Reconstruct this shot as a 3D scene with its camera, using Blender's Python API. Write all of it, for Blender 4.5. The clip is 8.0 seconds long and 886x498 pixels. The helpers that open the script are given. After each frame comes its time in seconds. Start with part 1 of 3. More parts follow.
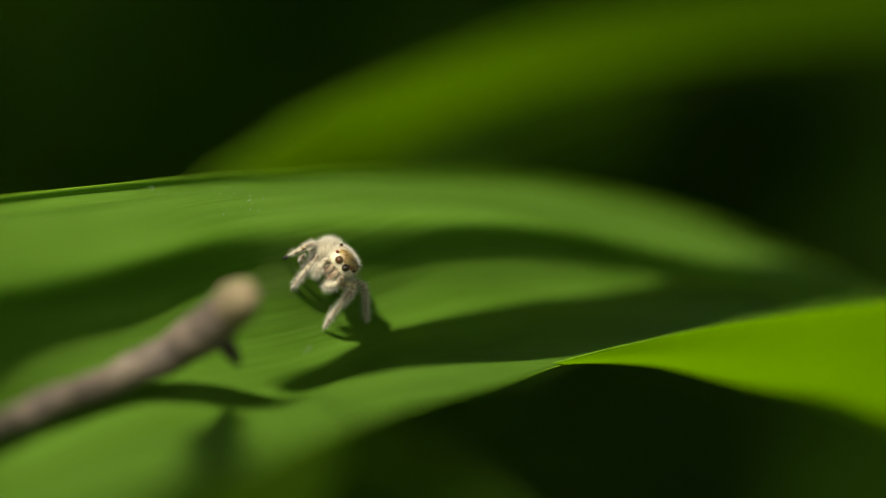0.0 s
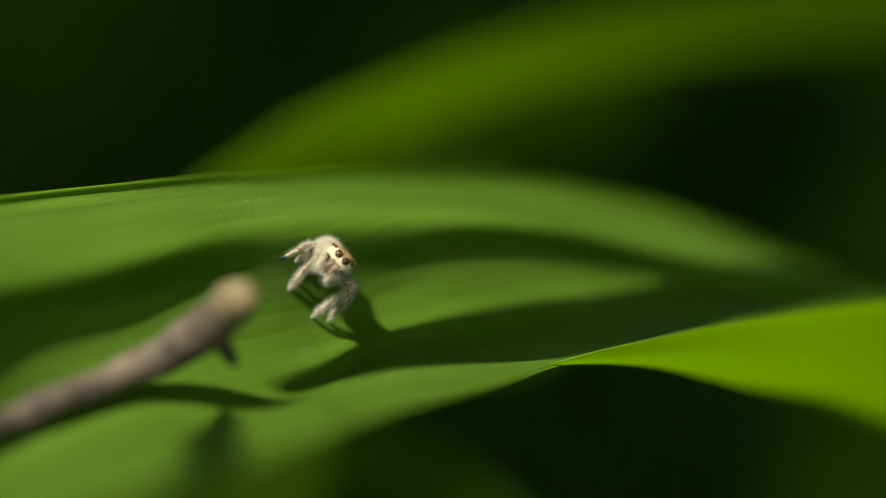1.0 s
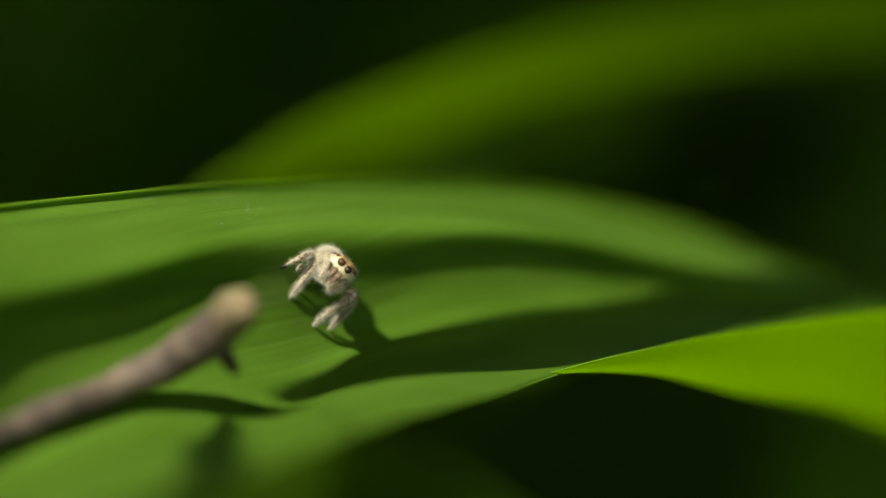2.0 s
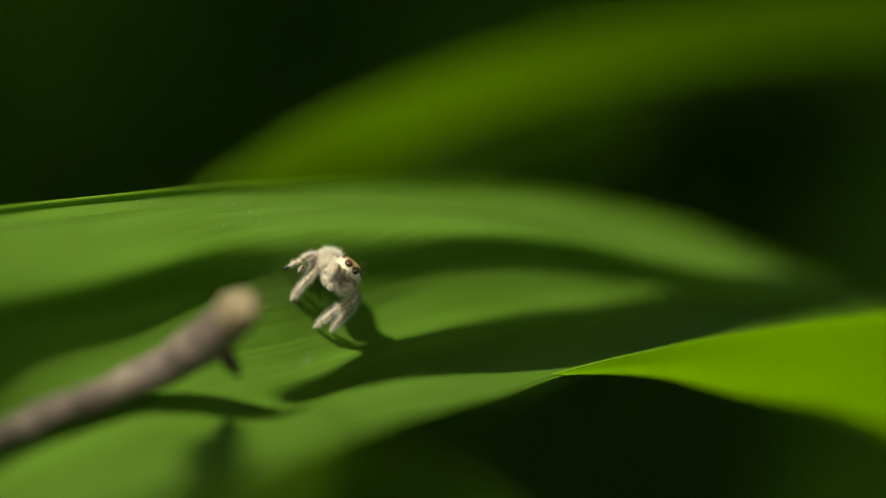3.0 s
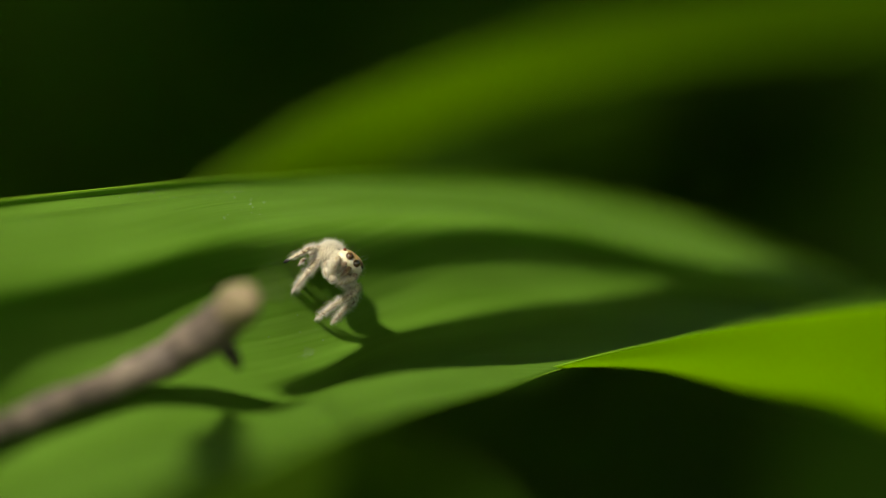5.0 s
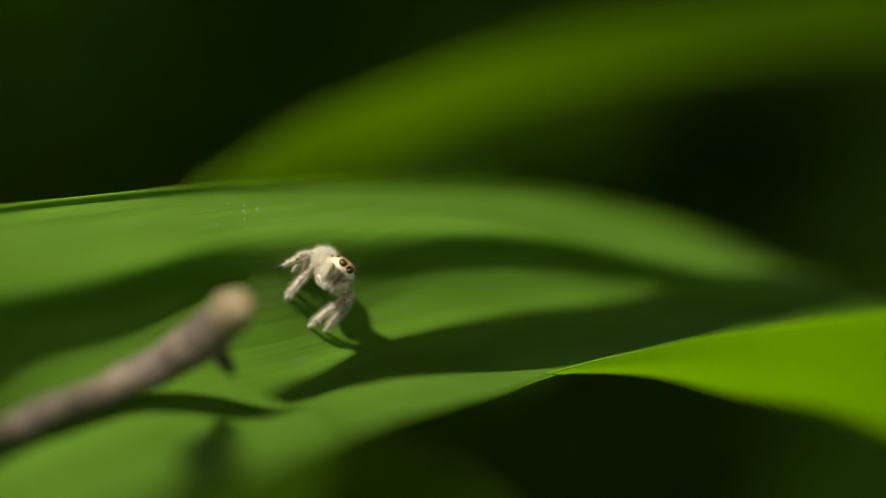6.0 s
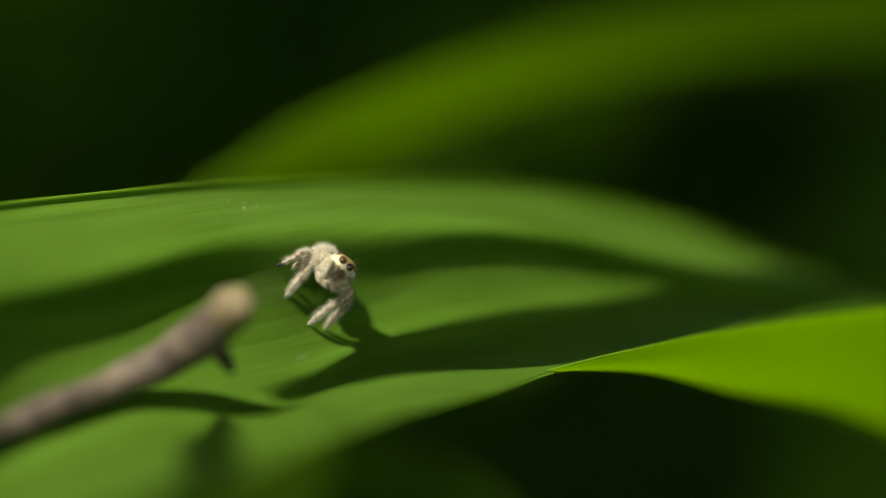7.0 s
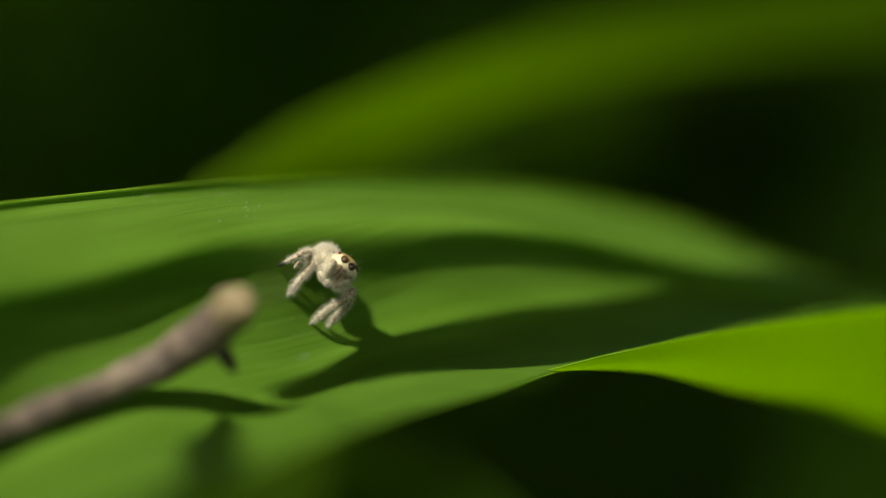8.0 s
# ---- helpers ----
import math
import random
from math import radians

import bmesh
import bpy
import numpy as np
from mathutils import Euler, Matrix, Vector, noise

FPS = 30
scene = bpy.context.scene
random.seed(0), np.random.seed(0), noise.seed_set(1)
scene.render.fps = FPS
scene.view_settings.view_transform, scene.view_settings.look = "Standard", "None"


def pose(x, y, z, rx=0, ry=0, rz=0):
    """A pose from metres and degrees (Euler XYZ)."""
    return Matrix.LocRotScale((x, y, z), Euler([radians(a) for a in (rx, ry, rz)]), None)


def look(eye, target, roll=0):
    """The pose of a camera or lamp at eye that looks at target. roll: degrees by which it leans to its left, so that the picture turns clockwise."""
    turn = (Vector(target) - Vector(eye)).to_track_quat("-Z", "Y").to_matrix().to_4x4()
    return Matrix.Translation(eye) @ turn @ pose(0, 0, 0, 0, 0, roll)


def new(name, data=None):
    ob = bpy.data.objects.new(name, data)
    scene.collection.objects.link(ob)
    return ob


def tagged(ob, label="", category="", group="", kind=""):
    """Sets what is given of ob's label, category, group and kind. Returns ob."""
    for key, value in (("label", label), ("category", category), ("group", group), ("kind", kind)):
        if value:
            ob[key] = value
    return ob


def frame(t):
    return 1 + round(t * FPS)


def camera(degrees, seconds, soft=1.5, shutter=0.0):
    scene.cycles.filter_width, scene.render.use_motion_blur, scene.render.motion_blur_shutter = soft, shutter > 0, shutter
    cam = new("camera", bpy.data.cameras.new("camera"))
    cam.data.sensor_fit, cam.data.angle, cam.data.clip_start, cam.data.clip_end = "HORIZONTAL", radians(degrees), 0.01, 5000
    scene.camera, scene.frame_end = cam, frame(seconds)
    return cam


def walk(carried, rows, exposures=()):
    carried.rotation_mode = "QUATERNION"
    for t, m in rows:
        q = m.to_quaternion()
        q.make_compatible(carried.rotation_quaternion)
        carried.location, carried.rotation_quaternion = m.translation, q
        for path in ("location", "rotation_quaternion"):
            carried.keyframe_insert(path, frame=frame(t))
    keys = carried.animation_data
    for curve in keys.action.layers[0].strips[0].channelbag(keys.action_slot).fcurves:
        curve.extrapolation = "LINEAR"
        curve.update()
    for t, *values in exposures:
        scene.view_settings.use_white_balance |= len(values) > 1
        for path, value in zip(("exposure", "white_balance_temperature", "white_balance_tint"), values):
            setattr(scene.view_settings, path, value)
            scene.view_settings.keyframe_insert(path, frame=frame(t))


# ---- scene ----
FOCUS = Vector((0, 0, 0.55))  # the spider's leaf stands this high over the ground
MM = 0.001
TILT = 15.0
EYE = FOCUS + Vector((0, -0.238 * math.cos(radians(TILT)), 0.238 * math.sin(radians(TILT))))

# ---- camera: a macro lens on a hand-held camera, which sways a little ----
cam = camera(15, 8.0, soft=0.8)
cam.data.dof.use_dof = True
cam.data.dof.focus_distance = 0.2368
cam.data.dof.aperture_fstop = 8.2
SWAY = [(0.0, -4, -5), (0.5, -6, -6.5), (1.0, -9.5, -3.8), (1.5, -10.3, 1.6), (1.7, -9, 6), (2.8, -6, 16.2), (3.0, -4.5, 14), (3.5, -5, 10.5),
        (4.0, -2, 3), (4.5, 0, 0), (4.7, -0.4, -0.2), (5.8, -12.2, 11.2), (6.0, -15, 12.7), (6.5, -19, 13), (7.0, -15, 8), (7.5, -9.3, 4), (8.0, -11.5, 7)]
STEP = 15 / 1568 * 1.005
walk(cam, [(t, pose(*EYE, 90 - TILT + b * STEP, 0, a * STEP)) for t, a, b in SWAY], exposures=[(0.0, 0.8, 6750, 5), (8.0, 0.8, 6750, 5)])

# ---- light ----
SUN_WAY = Vector((0.30, 0.496, -0.816)).normalized()
world = bpy.data.worlds.new("world")
scene.world = world
world.use_nodes = True
sky = world.node_tree.nodes.new("ShaderNodeTexSky")
sky.sky_type = "NISHITA"
sky.sun_disc = False
sky.air_density, sky.dust_density, sky.ozone_density = 0.15, 4.0, 0.3
sky.sun_elevation, sky.sun_rotation = radians(54.7), radians(211)
back = world.node_tree.nodes["Background"]
back.inputs[1].default_value = 0.26
world.node_tree.links.new(sky.outputs[0], back.inputs[0])
sun = new("sun", bpy.data.lights.new("sun", "SUN"))
sun.data.energy, sun.data.angle, sun.data.color = 4.75, radians(0.5), (1.0, 0.96, 0.88)
sun.matrix_world = look((0, 0, 3), Vector((0, 0, 3)) + SUN_WAY)


# ---- materials ----
def material(name):
    m = bpy.data.materials.new(name)
    m.use_nodes = True
    return m, m.node_tree.nodes, m.node_tree.links, m.node_tree.nodes["Principled BSDF"]


def ramp(nodes, stops):
    r = nodes.new("ShaderNodeValToRGB")
    while len(r.color_ramp.elements) < len(stops):
        r.color_ramp.elements.new(0.5)
    for e, (p, c) in zip(r.color_ramp.elements, stops):
        e.position, e.color = p, (*c, 1)
    return r


def noise_node(nodes, links, coord, scale, detail=4, stretch=(1, 1, 1)):
    mp = nodes.new("ShaderNodeMapping")
    mp.inputs["Scale"].default_value = stretch
    links.new(coord, mp.inputs["Vector"])
    n = nodes.new("ShaderNodeTexNoise")
    n.inputs["Scale"].default_value, n.inputs["Detail"].default_value = scale, detail
    links.new(mp.outputs[0], n.inputs["Vector"])
    return n


def leaf_material(name, dark, light, through_col, pass_on=0.45, gloss=0.5, shine=0.1, bloom=0.0):
    """A strap leaf: fine veins along it (UV in metres: x along, y across), soft blotches, light passing through."""
    m, nodes, links, bsdf = material(name)
    uv = nodes.new("ShaderNodeUVMap").outputs[0]
    veins = noise_node(nodes, links, uv, 1.0, 3, (30, 2200, 1))
    blot = noise_node(nodes, links, uv, 1.0, 4, (60, 160, 1))
    mix = nodes.new("ShaderNodeMath")
    mix.operation = "MULTIPLY_ADD"
    mix.inputs[1].default_value = 0.5
    links.new(veins.outputs[0], mix.inputs[0])
    half = nodes.new("ShaderNodeMath")
    half.operation = "MULTIPLY"
    half.inputs[1].default_value = 0.5
    links.new(blot.outputs[0], half.inputs[0])
    links.new(half.outputs[0], mix.inputs[2])
    col = ramp(nodes, [(0.4, dark), (0.6, light)])
    links.new(mix.outputs[0], col.inputs[0])
    links.new(col.outputs[0], bsdf.inputs["Base Color"])
    bsdf.inputs["Roughness"].default_value = gloss
    bsdf.inputs["Specular IOR Level"].default_value = shine
    bsdf.inputs["Sheen Weight"].default_value, bsdf.inputs["Sheen Roughness"].default_value = bloom, 0.35
    bump = nodes.new("ShaderNodeBump")
    bump.inputs["Strength"].default_value, bump.inputs["Distance"].default_value = 0.24, 0.00015
    links.new(veins.outputs[0], bump.inputs["Height"])
    links.new(bump.outputs[0], bsdf.inputs["Normal"])
    tr = nodes.new("ShaderNodeBsdfTranslucent")
    tr.inputs["Color"].default_value = (*through_col, 1)
    sh = nodes.new("ShaderNodeMixShader")
    sh.inputs[0].default_value = pass_on
    links.new(bsdf.outputs[0], sh.inputs[1])
    links.new(tr.outputs[0], sh.inputs[2])
    links.new(sh.outputs[0], nodes["Material Output"].inputs["Surface"])
    return m


LEAF = leaf_material("leaf_green", (0.061, 0.124, 0.010), (0.098, 0.185, 0.021), (0.28, 0.54, 0.008), 0.39, gloss=0.55, shine=0.03)
LEAF_FAR = leaf_material("leaf_fresh_green", (0.06, 0.13, 0.004), (0.09, 0.18, 0.008), (0.61, 0.88, 0.01), 0.56)
LEAF_ARCH = leaf_material("leaf_mid_green", (0.05, 0.1, 0.004), (0.075, 0.14, 0.008), (0.4, 0.58, 0.01), 0.5)
# darker copy of LEAF: the shade on these leaves is put into the colour
LEAF_DIM = leaf_material("leaf_shade_darkened", (0.022, 0.056, 0.003), (0.036, 0.085, 0.005), (0.24, 0.37, 0.01), 0.33, 0.5, 0.1)


def bark_material():
    m, nodes, links, bsdf = material("twig_bark")
    co = nodes.new("ShaderNodeTexCoord").outputs["Object"]
    n = noise_node(nodes, links, co, 420, 6, (1, 1, 1))
    col = ramp(nodes, [(0.34, (0.042, 0.029, 0.02)), (0.5, (0.084, 0.06, 0.042)), (0.66, (0.13, 0.097, 0.068))])
    links.new(n.outputs[0], col.inputs[0])
    links.new(col.outputs[0], bsdf.inputs["Base Color"])
    bsdf.inputs["Roughness"].default_value = 0.8
    return m


def plain(name, c, rough=0.6, spread=0.25, scale=400):
    m, nodes, links, bsdf = material(name)
    co = nodes.new("ShaderNodeTexCoord").outputs["Object"]
    n = noise_node(nodes, links, co, scale, 5)
    col = ramp(nodes, [(0.3, tuple(x * (1 - spread) for x in c)), (0.7, tuple(min(1, x * (1 + spread)) for x in c))])
    links.new(n.outputs[0], col.inputs[0])
    links.new(col.outputs[0], bsdf.inputs["Base Color"])
    bsdf.inputs["Roughness"].default_value = rough
    return m


MARGIN = leaf_material("leaf_margin", (0.12, 0.22, 0.01), (0.17, 0.3, 0.02), (0.4, 0.6, 0.02), 0.4)
BARK = bark_material()
SPUR = plain("dark_bark", (0.035, 0.025, 0.016), 0.85, 0.4, 900)
CUT = plain("cut_wood", (0.165, 0.122, 0.062), 0.8, 0.45, 700)
FOLIAGE = leaf_material("foliage", (0.045, 0.1, 0.008), (0.07, 0.138, 0.013), (0.28, 0.58, 0.015), 0.5)
DUST_GREY = plain("dust", (0.32, 0.34, 0.29), 0.7)
SOIL = plain("soil", (0.04, 0.03, 0.02), 0.95, 0.5, 30)


# ---- helpers of this scene ----
def link_bm(name, bm, mat, parent=None, label="", smooth=True):
    me = bpy.data.meshes.new(name)
    bm.to_mesh(me)
    bm.free()
    me.materials.append(mat)
    if smooth:
        me.polygons.foreach_set("use_smooth", [True] * len(me.polygons))
    ob = new(name, me)
    if parent:
        ob.parent = parent
    return tagged(ob, label) if label else ob


def part(name, bm, material_, parent, label=""):
    return link_bm(name, bm, material_, parent, label)


def spline(points, n):
    """n + 1 points along a smooth curve through the given ones, with tangents weighted by their distances."""
    p = [np.array(q, float) for q in points]
    h = [float(np.linalg.norm(b - a)) + 1e-9 for a, b in zip(p, p[1:])]
    d = [(b - a) / s for a, b, s in zip(p, p[1:], h)]
    m = [d[0]] + [(d[i - 1] * h[i] + d[i] * h[i - 1]) / (h[i - 1] + h[i]) for i in range(1, len(d))] + [d[-1]]
    out = []
    for k in range(n + 1):
        s = k / n * len(d)
        i = min(int(s), len(d) - 1)
        t = s - i
        out.append((2 * t ** 3 - 3 * t * t + 1) * p[i] + (t ** 3 - 2 * t * t + t) * h[i] * m[i]
                   + (3 * t * t - 2 * t ** 3) * p[i + 1] + (t ** 3 - t * t) * h[i] * m[i + 1])
    return out


LEAF_FRAME = Matrix.Translation(FOCUS) @ pose(0, 0, 0, -TILT)


def between(a, b, share, sink, bow=0.0):
    """A rail between two others: share of the way across, sink of the way in depth, bowed back (less where the leaf is narrow)."""
    return [(p[0] + (q[0] - p[0]) * share, p[1] + (q[1] - p[1]) * sink + bow * min(1, math.dist(p, q) / 6), p[2] + (q[2] - p[2]) * share) for p, q in zip(a, b)]


def strap(back, front, bow=0.0):
    return [back, between(back, front, 0.5, 0.5, bow), front]


def blade(name, rails, mat, along=80, across=40, thick=0.28):
    """A leaf blade lofted over rails that run along it (x, back, up; millimetres from FOCUS, tilted with the leaf), with thickness."""
    rows = [spline(r, along) for r in rails]
    cols = [spline([r[i] for r in rows], across) for i in range(along + 1)]
    me = bpy.data.meshes.new(name)
    verts = [Vector(c) * MM for col in cols for c in col]
    w = across + 1
    faces = [(i * w + j, i * w + j + 1, (i + 1) * w + j + 1, (i + 1) * w + j) for i in range(along) for j in range(across)]
    me.from_pydata(verts, [], faces)
    lay = me.uv_layers.new(name="UVMap")
    mid = across // 2
    run = np.cumsum([0] + [float(np.linalg.norm(cols[i + 1][mid] - cols[i][mid])) for i in range(along)]) * MM
    side = [np.cumsum([0] + [float(np.linalg.norm(c[j + 1] - c[j])) for j in range(across)]) * MM for c in cols]
    for lp in me.loops:
        i, j = divmod(lp.vertex_index, w)
        lay.data[lp.index].uv = (run[i], side[i][j])
    me.materials.append(mat)
    me.polygons.foreach_set("use_smooth", [True] * len(me.polygons))
    leaf = new(name)
    leaf.matrix_world = LEAF_FRAME
    ob = new("blade", me)
    ob.parent = leaf
    sol = ob.modifiers.new("thickness", "SOLIDIFY")
    sol.thickness, sol.offset = thick * MM, 0
    for edge in (0, across):
        bm = bmesh.new()
        tube(bm, [(*(Vector(c[edge]) * MM), 0.32 * thick * MM * min(1, 0.15 + i / 12, 0.15 + (along - i) / 12)) for i, c in enumerate(cols)], 8)
        part("margin", bm, MARGIN, leaf, "pale thickened leaf margin")
    return leaf


def tube(bm, pts, segs=12, cap=True):
    """A round tube through (x, y, z, radius) rows."""
    pts = [(Vector(p[:3]), float(p[3])) for p in pts]
    rings, side = [], None
    for i, (p, r) in enumerate(pts):
        ahead = (pts[min(i + 1, len(pts) - 1)][0] - pts[max(i - 1, 0)][0]).normalized()
        side = ahead.orthogonal() if side is None else side - ahead * side.dot(ahead)
        side.normalize()
        up = ahead.cross(side)
        rings.append([bm.verts.new(p + r * (math.cos(a) * side + math.sin(a) * up)) for a in (2 * math.pi * k / segs for k in range(segs))])
    for a, b in zip(rings, rings[1:]):
        for k in range(segs):
            bm.faces.new((a[k], a[(k + 1) % segs], b[(k + 1) % segs], b[k]))
    if cap:
        bm.faces.new(rings[0][::-1])
        bm.faces.new(rings[-1])
    return bm


# ---- ground ----
bm = bmesh.new()
bmesh.ops.create_grid(bm, x_segments=2, y_segments=2, size=60)
ground = tagged(link_bm("ground", bm, SOIL), "dark bare soil in deep shade under the plants", "ground", kind="structure")

# ---- shade: an unseen tree added over the place, with a gap where the sun comes through, and shrubs all round ----
GAP = Vector((0.0, 0.05, 0.016))
GAP -= SUN_WAY * GAP.dot(SUN_WAY)  # the gap is long, from over the spider's leaf to the arching one


def crown_mesh(rng, centre, radii, count, length):
    """Many folded leaves in an uneven ellipsoid (metres), clumped, clear of the sun's way to the leaf."""
    verts, faces = [], []
    clumps = [Vector((rng.gauss(0, 0.5), rng.gauss(0, 0.5), rng.gauss(0, 0.5))) for _ in range(75)]
    while len(faces) < 2 * count:
        q = rng.choice(clumps) + Vector((rng.gauss(0, 0.22), rng.gauss(0, 0.22), rng.gauss(0, 0.22)))
        p = Vector(centre) + Vector(x * r for x, r in zip(q, radii))
        from_leaf = p - FOCUS
        off_way = from_leaf + SUN_WAY * max(-from_leaf.dot(SUN_WAY), 0)
        off_way -= GAP * min(1.0, max(0.0, off_way.dot(GAP) / GAP.length_squared))
        if p.z < 0.02 or from_leaf.length < 0.6 or off_way.length < 0.131:
            continue
        axis = Vector((rng.gauss(0, 1), rng.gauss(0, 1), rng.gauss(-0.4, 0.6))).normalized()
        side = axis.orthogonal().normalized()
        side.rotate(Matrix.Rotation(rng.uniform(0, 6.28), 3, axis))
        fold = axis.cross(side)
        l = length * rng.uniform(0.6, 1.3)
        w = l * rng.uniform(0.2, 0.27)
        k = len(verts)
        verts += [p - axis * l / 2, p + axis * l * 0.05 + side * w + fold * w * 0.4, p + axis * l / 2 - fold * l * 0.12, p + axis * l * 0.05 - side * w + fold * w * 0.4]
        faces += [(k, k + 1, k + 2), (k, k + 2, k + 3)]
    me = bpy.data.meshes.new("crown")
    me.from_pydata(verts, [], faces)
    me.materials.append(FOLIAGE)
    return me


def woody(name, seed, base, centre, radii, count, length, thick, stems):
    """A shrub or tree: tapered stems from its base and a crown of leaves."""
    rng = random.Random(seed)
    thing = new(name)
    thing.location = base
    for k in range(stems):
        aim = Vector(centre) + Vector(rng.gauss(0, 0.45) * r for r in radii)
        top = aim - Vector(base)
        if stems > 3 and k == 0:
            top = Vector(centre) - Vector(base)
        bend = Vector((rng.gauss(0, 0.08), rng.gauss(0, 0.08), 0)) * top.length
        t = thick * (1 if k == 0 else 0.55)
        bm = bmesh.new()
        tube(bm, spline([(0, 0, 0, t), (*(top * 0.35 + bend), t * 0.75), (*(top * 0.7 + bend), t * 0.5), (*top, t * 0.15)], 14), 9)
        part("trunk" if k == 0 else "limb", bm, BARK, thing)
    crown = new("crown", crown_mesh(rng, centre, radii, count, length))
    crown.parent = thing
    crown.matrix_parent_inverse = Matrix.Translation(base).inverted()
    return thing


# the tree is added above the view to block sun outside the gap
tagged(woody("tree", 3, (-1.5, 0.9, 0), (-0.6, -0.1, 1.95), (1.5, 1.5, 0.45), 13000, 0.16, 0.09, 7), "unseen broad-leaved tree added to cast dark shade over the plants", "tree")
for seed, x, y, r, h in ((21, -0.75, 1.35, 0.5, 0.8), (22, -0.1, 1.5, 0.5, 0.7), (23, 0.55, 1.3, 0.5, 0.75), (24, 1.2, 0.7, 0.5, 0.8), (25, 1.25, -0.3, 0.5, 0.7),
                         (26, 0.6, -1.25, 0.5, 0.7), (30, -0.35, -1.45, 0.5, 0.75), (31, -1.2, -0.75, 0.5, 0.75), (27, -1.2, 0.3, 0.45, 0.7), (28, 0.25, 2.4, 0.7, 1.1), (29, -0.9, 2.4, 0.7, 1.1)):
    tagged(woody("shrub", seed, (x, y, 0), (x, y, h * 0.5), (r, r, h * 0.5), 1500, 0.13, 0.015, 4), "dense dark green shrub in the shade", "shrub", "shrubs round the plants")

# ---- leaves: lines along each, from its root in the ground to its tip or the other way ----
FAR_MARGIN = [(-141.4, 123.0, -544.5), (-133.8, 48.1, -294.8), (-122.2, 6.2, -160.4), (-106.8, -20.1, -87.8), (-85.4, -31.5, -40.2), (-61.8, -30.4, -12.4), (-42.5, -24.0, 0.9), (-37.0, -14.0, 2.3), (-30.5, -6.0, 3.4), (-22.8, 0.0, 4.4), (-15.9, 8.0, 5.2), (-11.9, 12.5, 5.4), (-7.9, 17.0, 5.7), (-3.7, 21.6, 5.8), (0.7, 26.0, 5.7), (5.2, 30.2, 5.5), (9.9, 34.0, 5.0), (19.4, 40.0, 3.0), (29.2, 44.0, -0.5), (39.3, 49.0, -4.6), (50.2, 56.0, -8.6), (71.0, 60.7, -25.5), (92.8, 77.5, -47.8), (110.4, 94.2, -78.5), (122.1, 107.0, -111.1)]
RIDGE = [(-140.0, 116.2, -547.1), (-132.1, 39.3, -298.1), (-120.1, -4.6, -164.5), (-104.1, -33.8, -93.1), (-82.1, -48.0, -46.5), (-58.1, -48.9, -19.4), (-38.7, -43.5, -6.5), (-34.1, -31.5, -4.6), (-28.6, -20.8, -2.9), (-21.6, -13.0, -1.3), (-14.9, -6.3, 0.6), (-11.2, -2.4, 1.1), (-7.4, 1.5, 1.4), (-3.4, 4.6, 1.6), (0.7, 7.6, 1.7), (4.9, 11.2, 1.5), (9.2, 15.2, 1.0), (18.3, 24.0, -0.9), (27.9, 32.0, -3.2), (38.4, 42.0, -5.4), (49.1, 50.0, -9.6), (70.2, 55.9, -26.8), (92.1, 73.9, -48.8), (110.1, 92.1, -79.0), (122.0, 106.5, -111.3)]
FOLD = [(-140.1, 116.4, -548.2), (-132.1, 39.5, -299.5), (-120.1, -4.3, -166.2), (-104.2, -33.4, -95.1), (-82.2, -47.6, -49.1), (-58.2, -48.4, -22.2), (-38.8, -41.6, -9.5), (-34.2, -29.9, -7.4), (-28.6, -19.0, -5.4), (-21.6, -10.9, -3.6), (-15.0, -5.0, -1.9), (-11.3, -1.5, -1.8), (-7.4, 2.9, -2.2), (-3.4, 6.5, -2.2), (0.7, 9.3, -0.9), (4.9, 12.7, -0.2), (9.2, 16.6, -0.3), (18.3, 24.9, -1.9), (28.0, 32.5, -3.9), (38.4, 42.0, -5.6), (49.1, 50.0, -9.8), (70.2, 55.9, -27.0), (92.1, 73.9, -48.9), (110.1, 92.1, -79.1), (122.0, 106.5, -111.3)]
CREST = [(-139.8, 114.8, -551.1), (-131.7, 37.5, -303.3), (-119.6, -6.8, -170.8), (-103.5, -36.6, -101.0), (-81.4, -51.4, -56.2), (-57.4, -52.7, -30.2), (-37.9, -47.5, -17.9), (-33.5, -35.0, -15.6), (-28.2, -24.0, -13.3), (-21.3, -16.2, -11.0), (-14.8, -9.2, -9.6), (-11.1, -5.1, -8.9), (-7.3, -1.0, -7.9), (-3.4, 3.2, -6.4), (0.7, 7.0, -5.4), (4.8, 10.8, -4.7), (9.2, 14.7, -4.2), (18.1, 21.8, -4.1), (27.7, 29.5, -4.7), (37.8, 38.0, -5.8), (48.5, 46.0, -10.0), (69.6, 52.7, -27.1), (91.7, 71.5, -49.0), (109.8, 90.7, -79.1), (122.0, 106.2, -111.3)]
NEAR_MARGIN = [(-138.7, 109.4, -552.5), (-130.3, 26.5, -305.0), (-117.9, -23.3, -172.9), (-101.4, -60.4, -103.7), (-78.8, -81.6, -59.5), (-54.4, -86.4, -33.9), (-31.0, -82, -19.3), (-26.9, -75, -17.8), (-22.4, -68, -16.2), (-17.2, -59, -14.6), (-12.2, -49, -13.0), (-9.3, -42, -12.0), (-6.3, -34, -11.2), (-3.0, -26, -10.5), (0.6, -17, -10.0), (4.5, -8.0, -9.4), (8.6, 0.0, -8.4), (17.3, 9.5, -6.9), (26.8, 21.0, -5.2), (37.0, 32.0, -5.2), (47.6, 41.0, -10.3), (69.0, 48.7, -27.3), (91.2, 68.5, -49.2), (109.5, 88.9, -79.2), (121.9, 105.8, -111.3)]
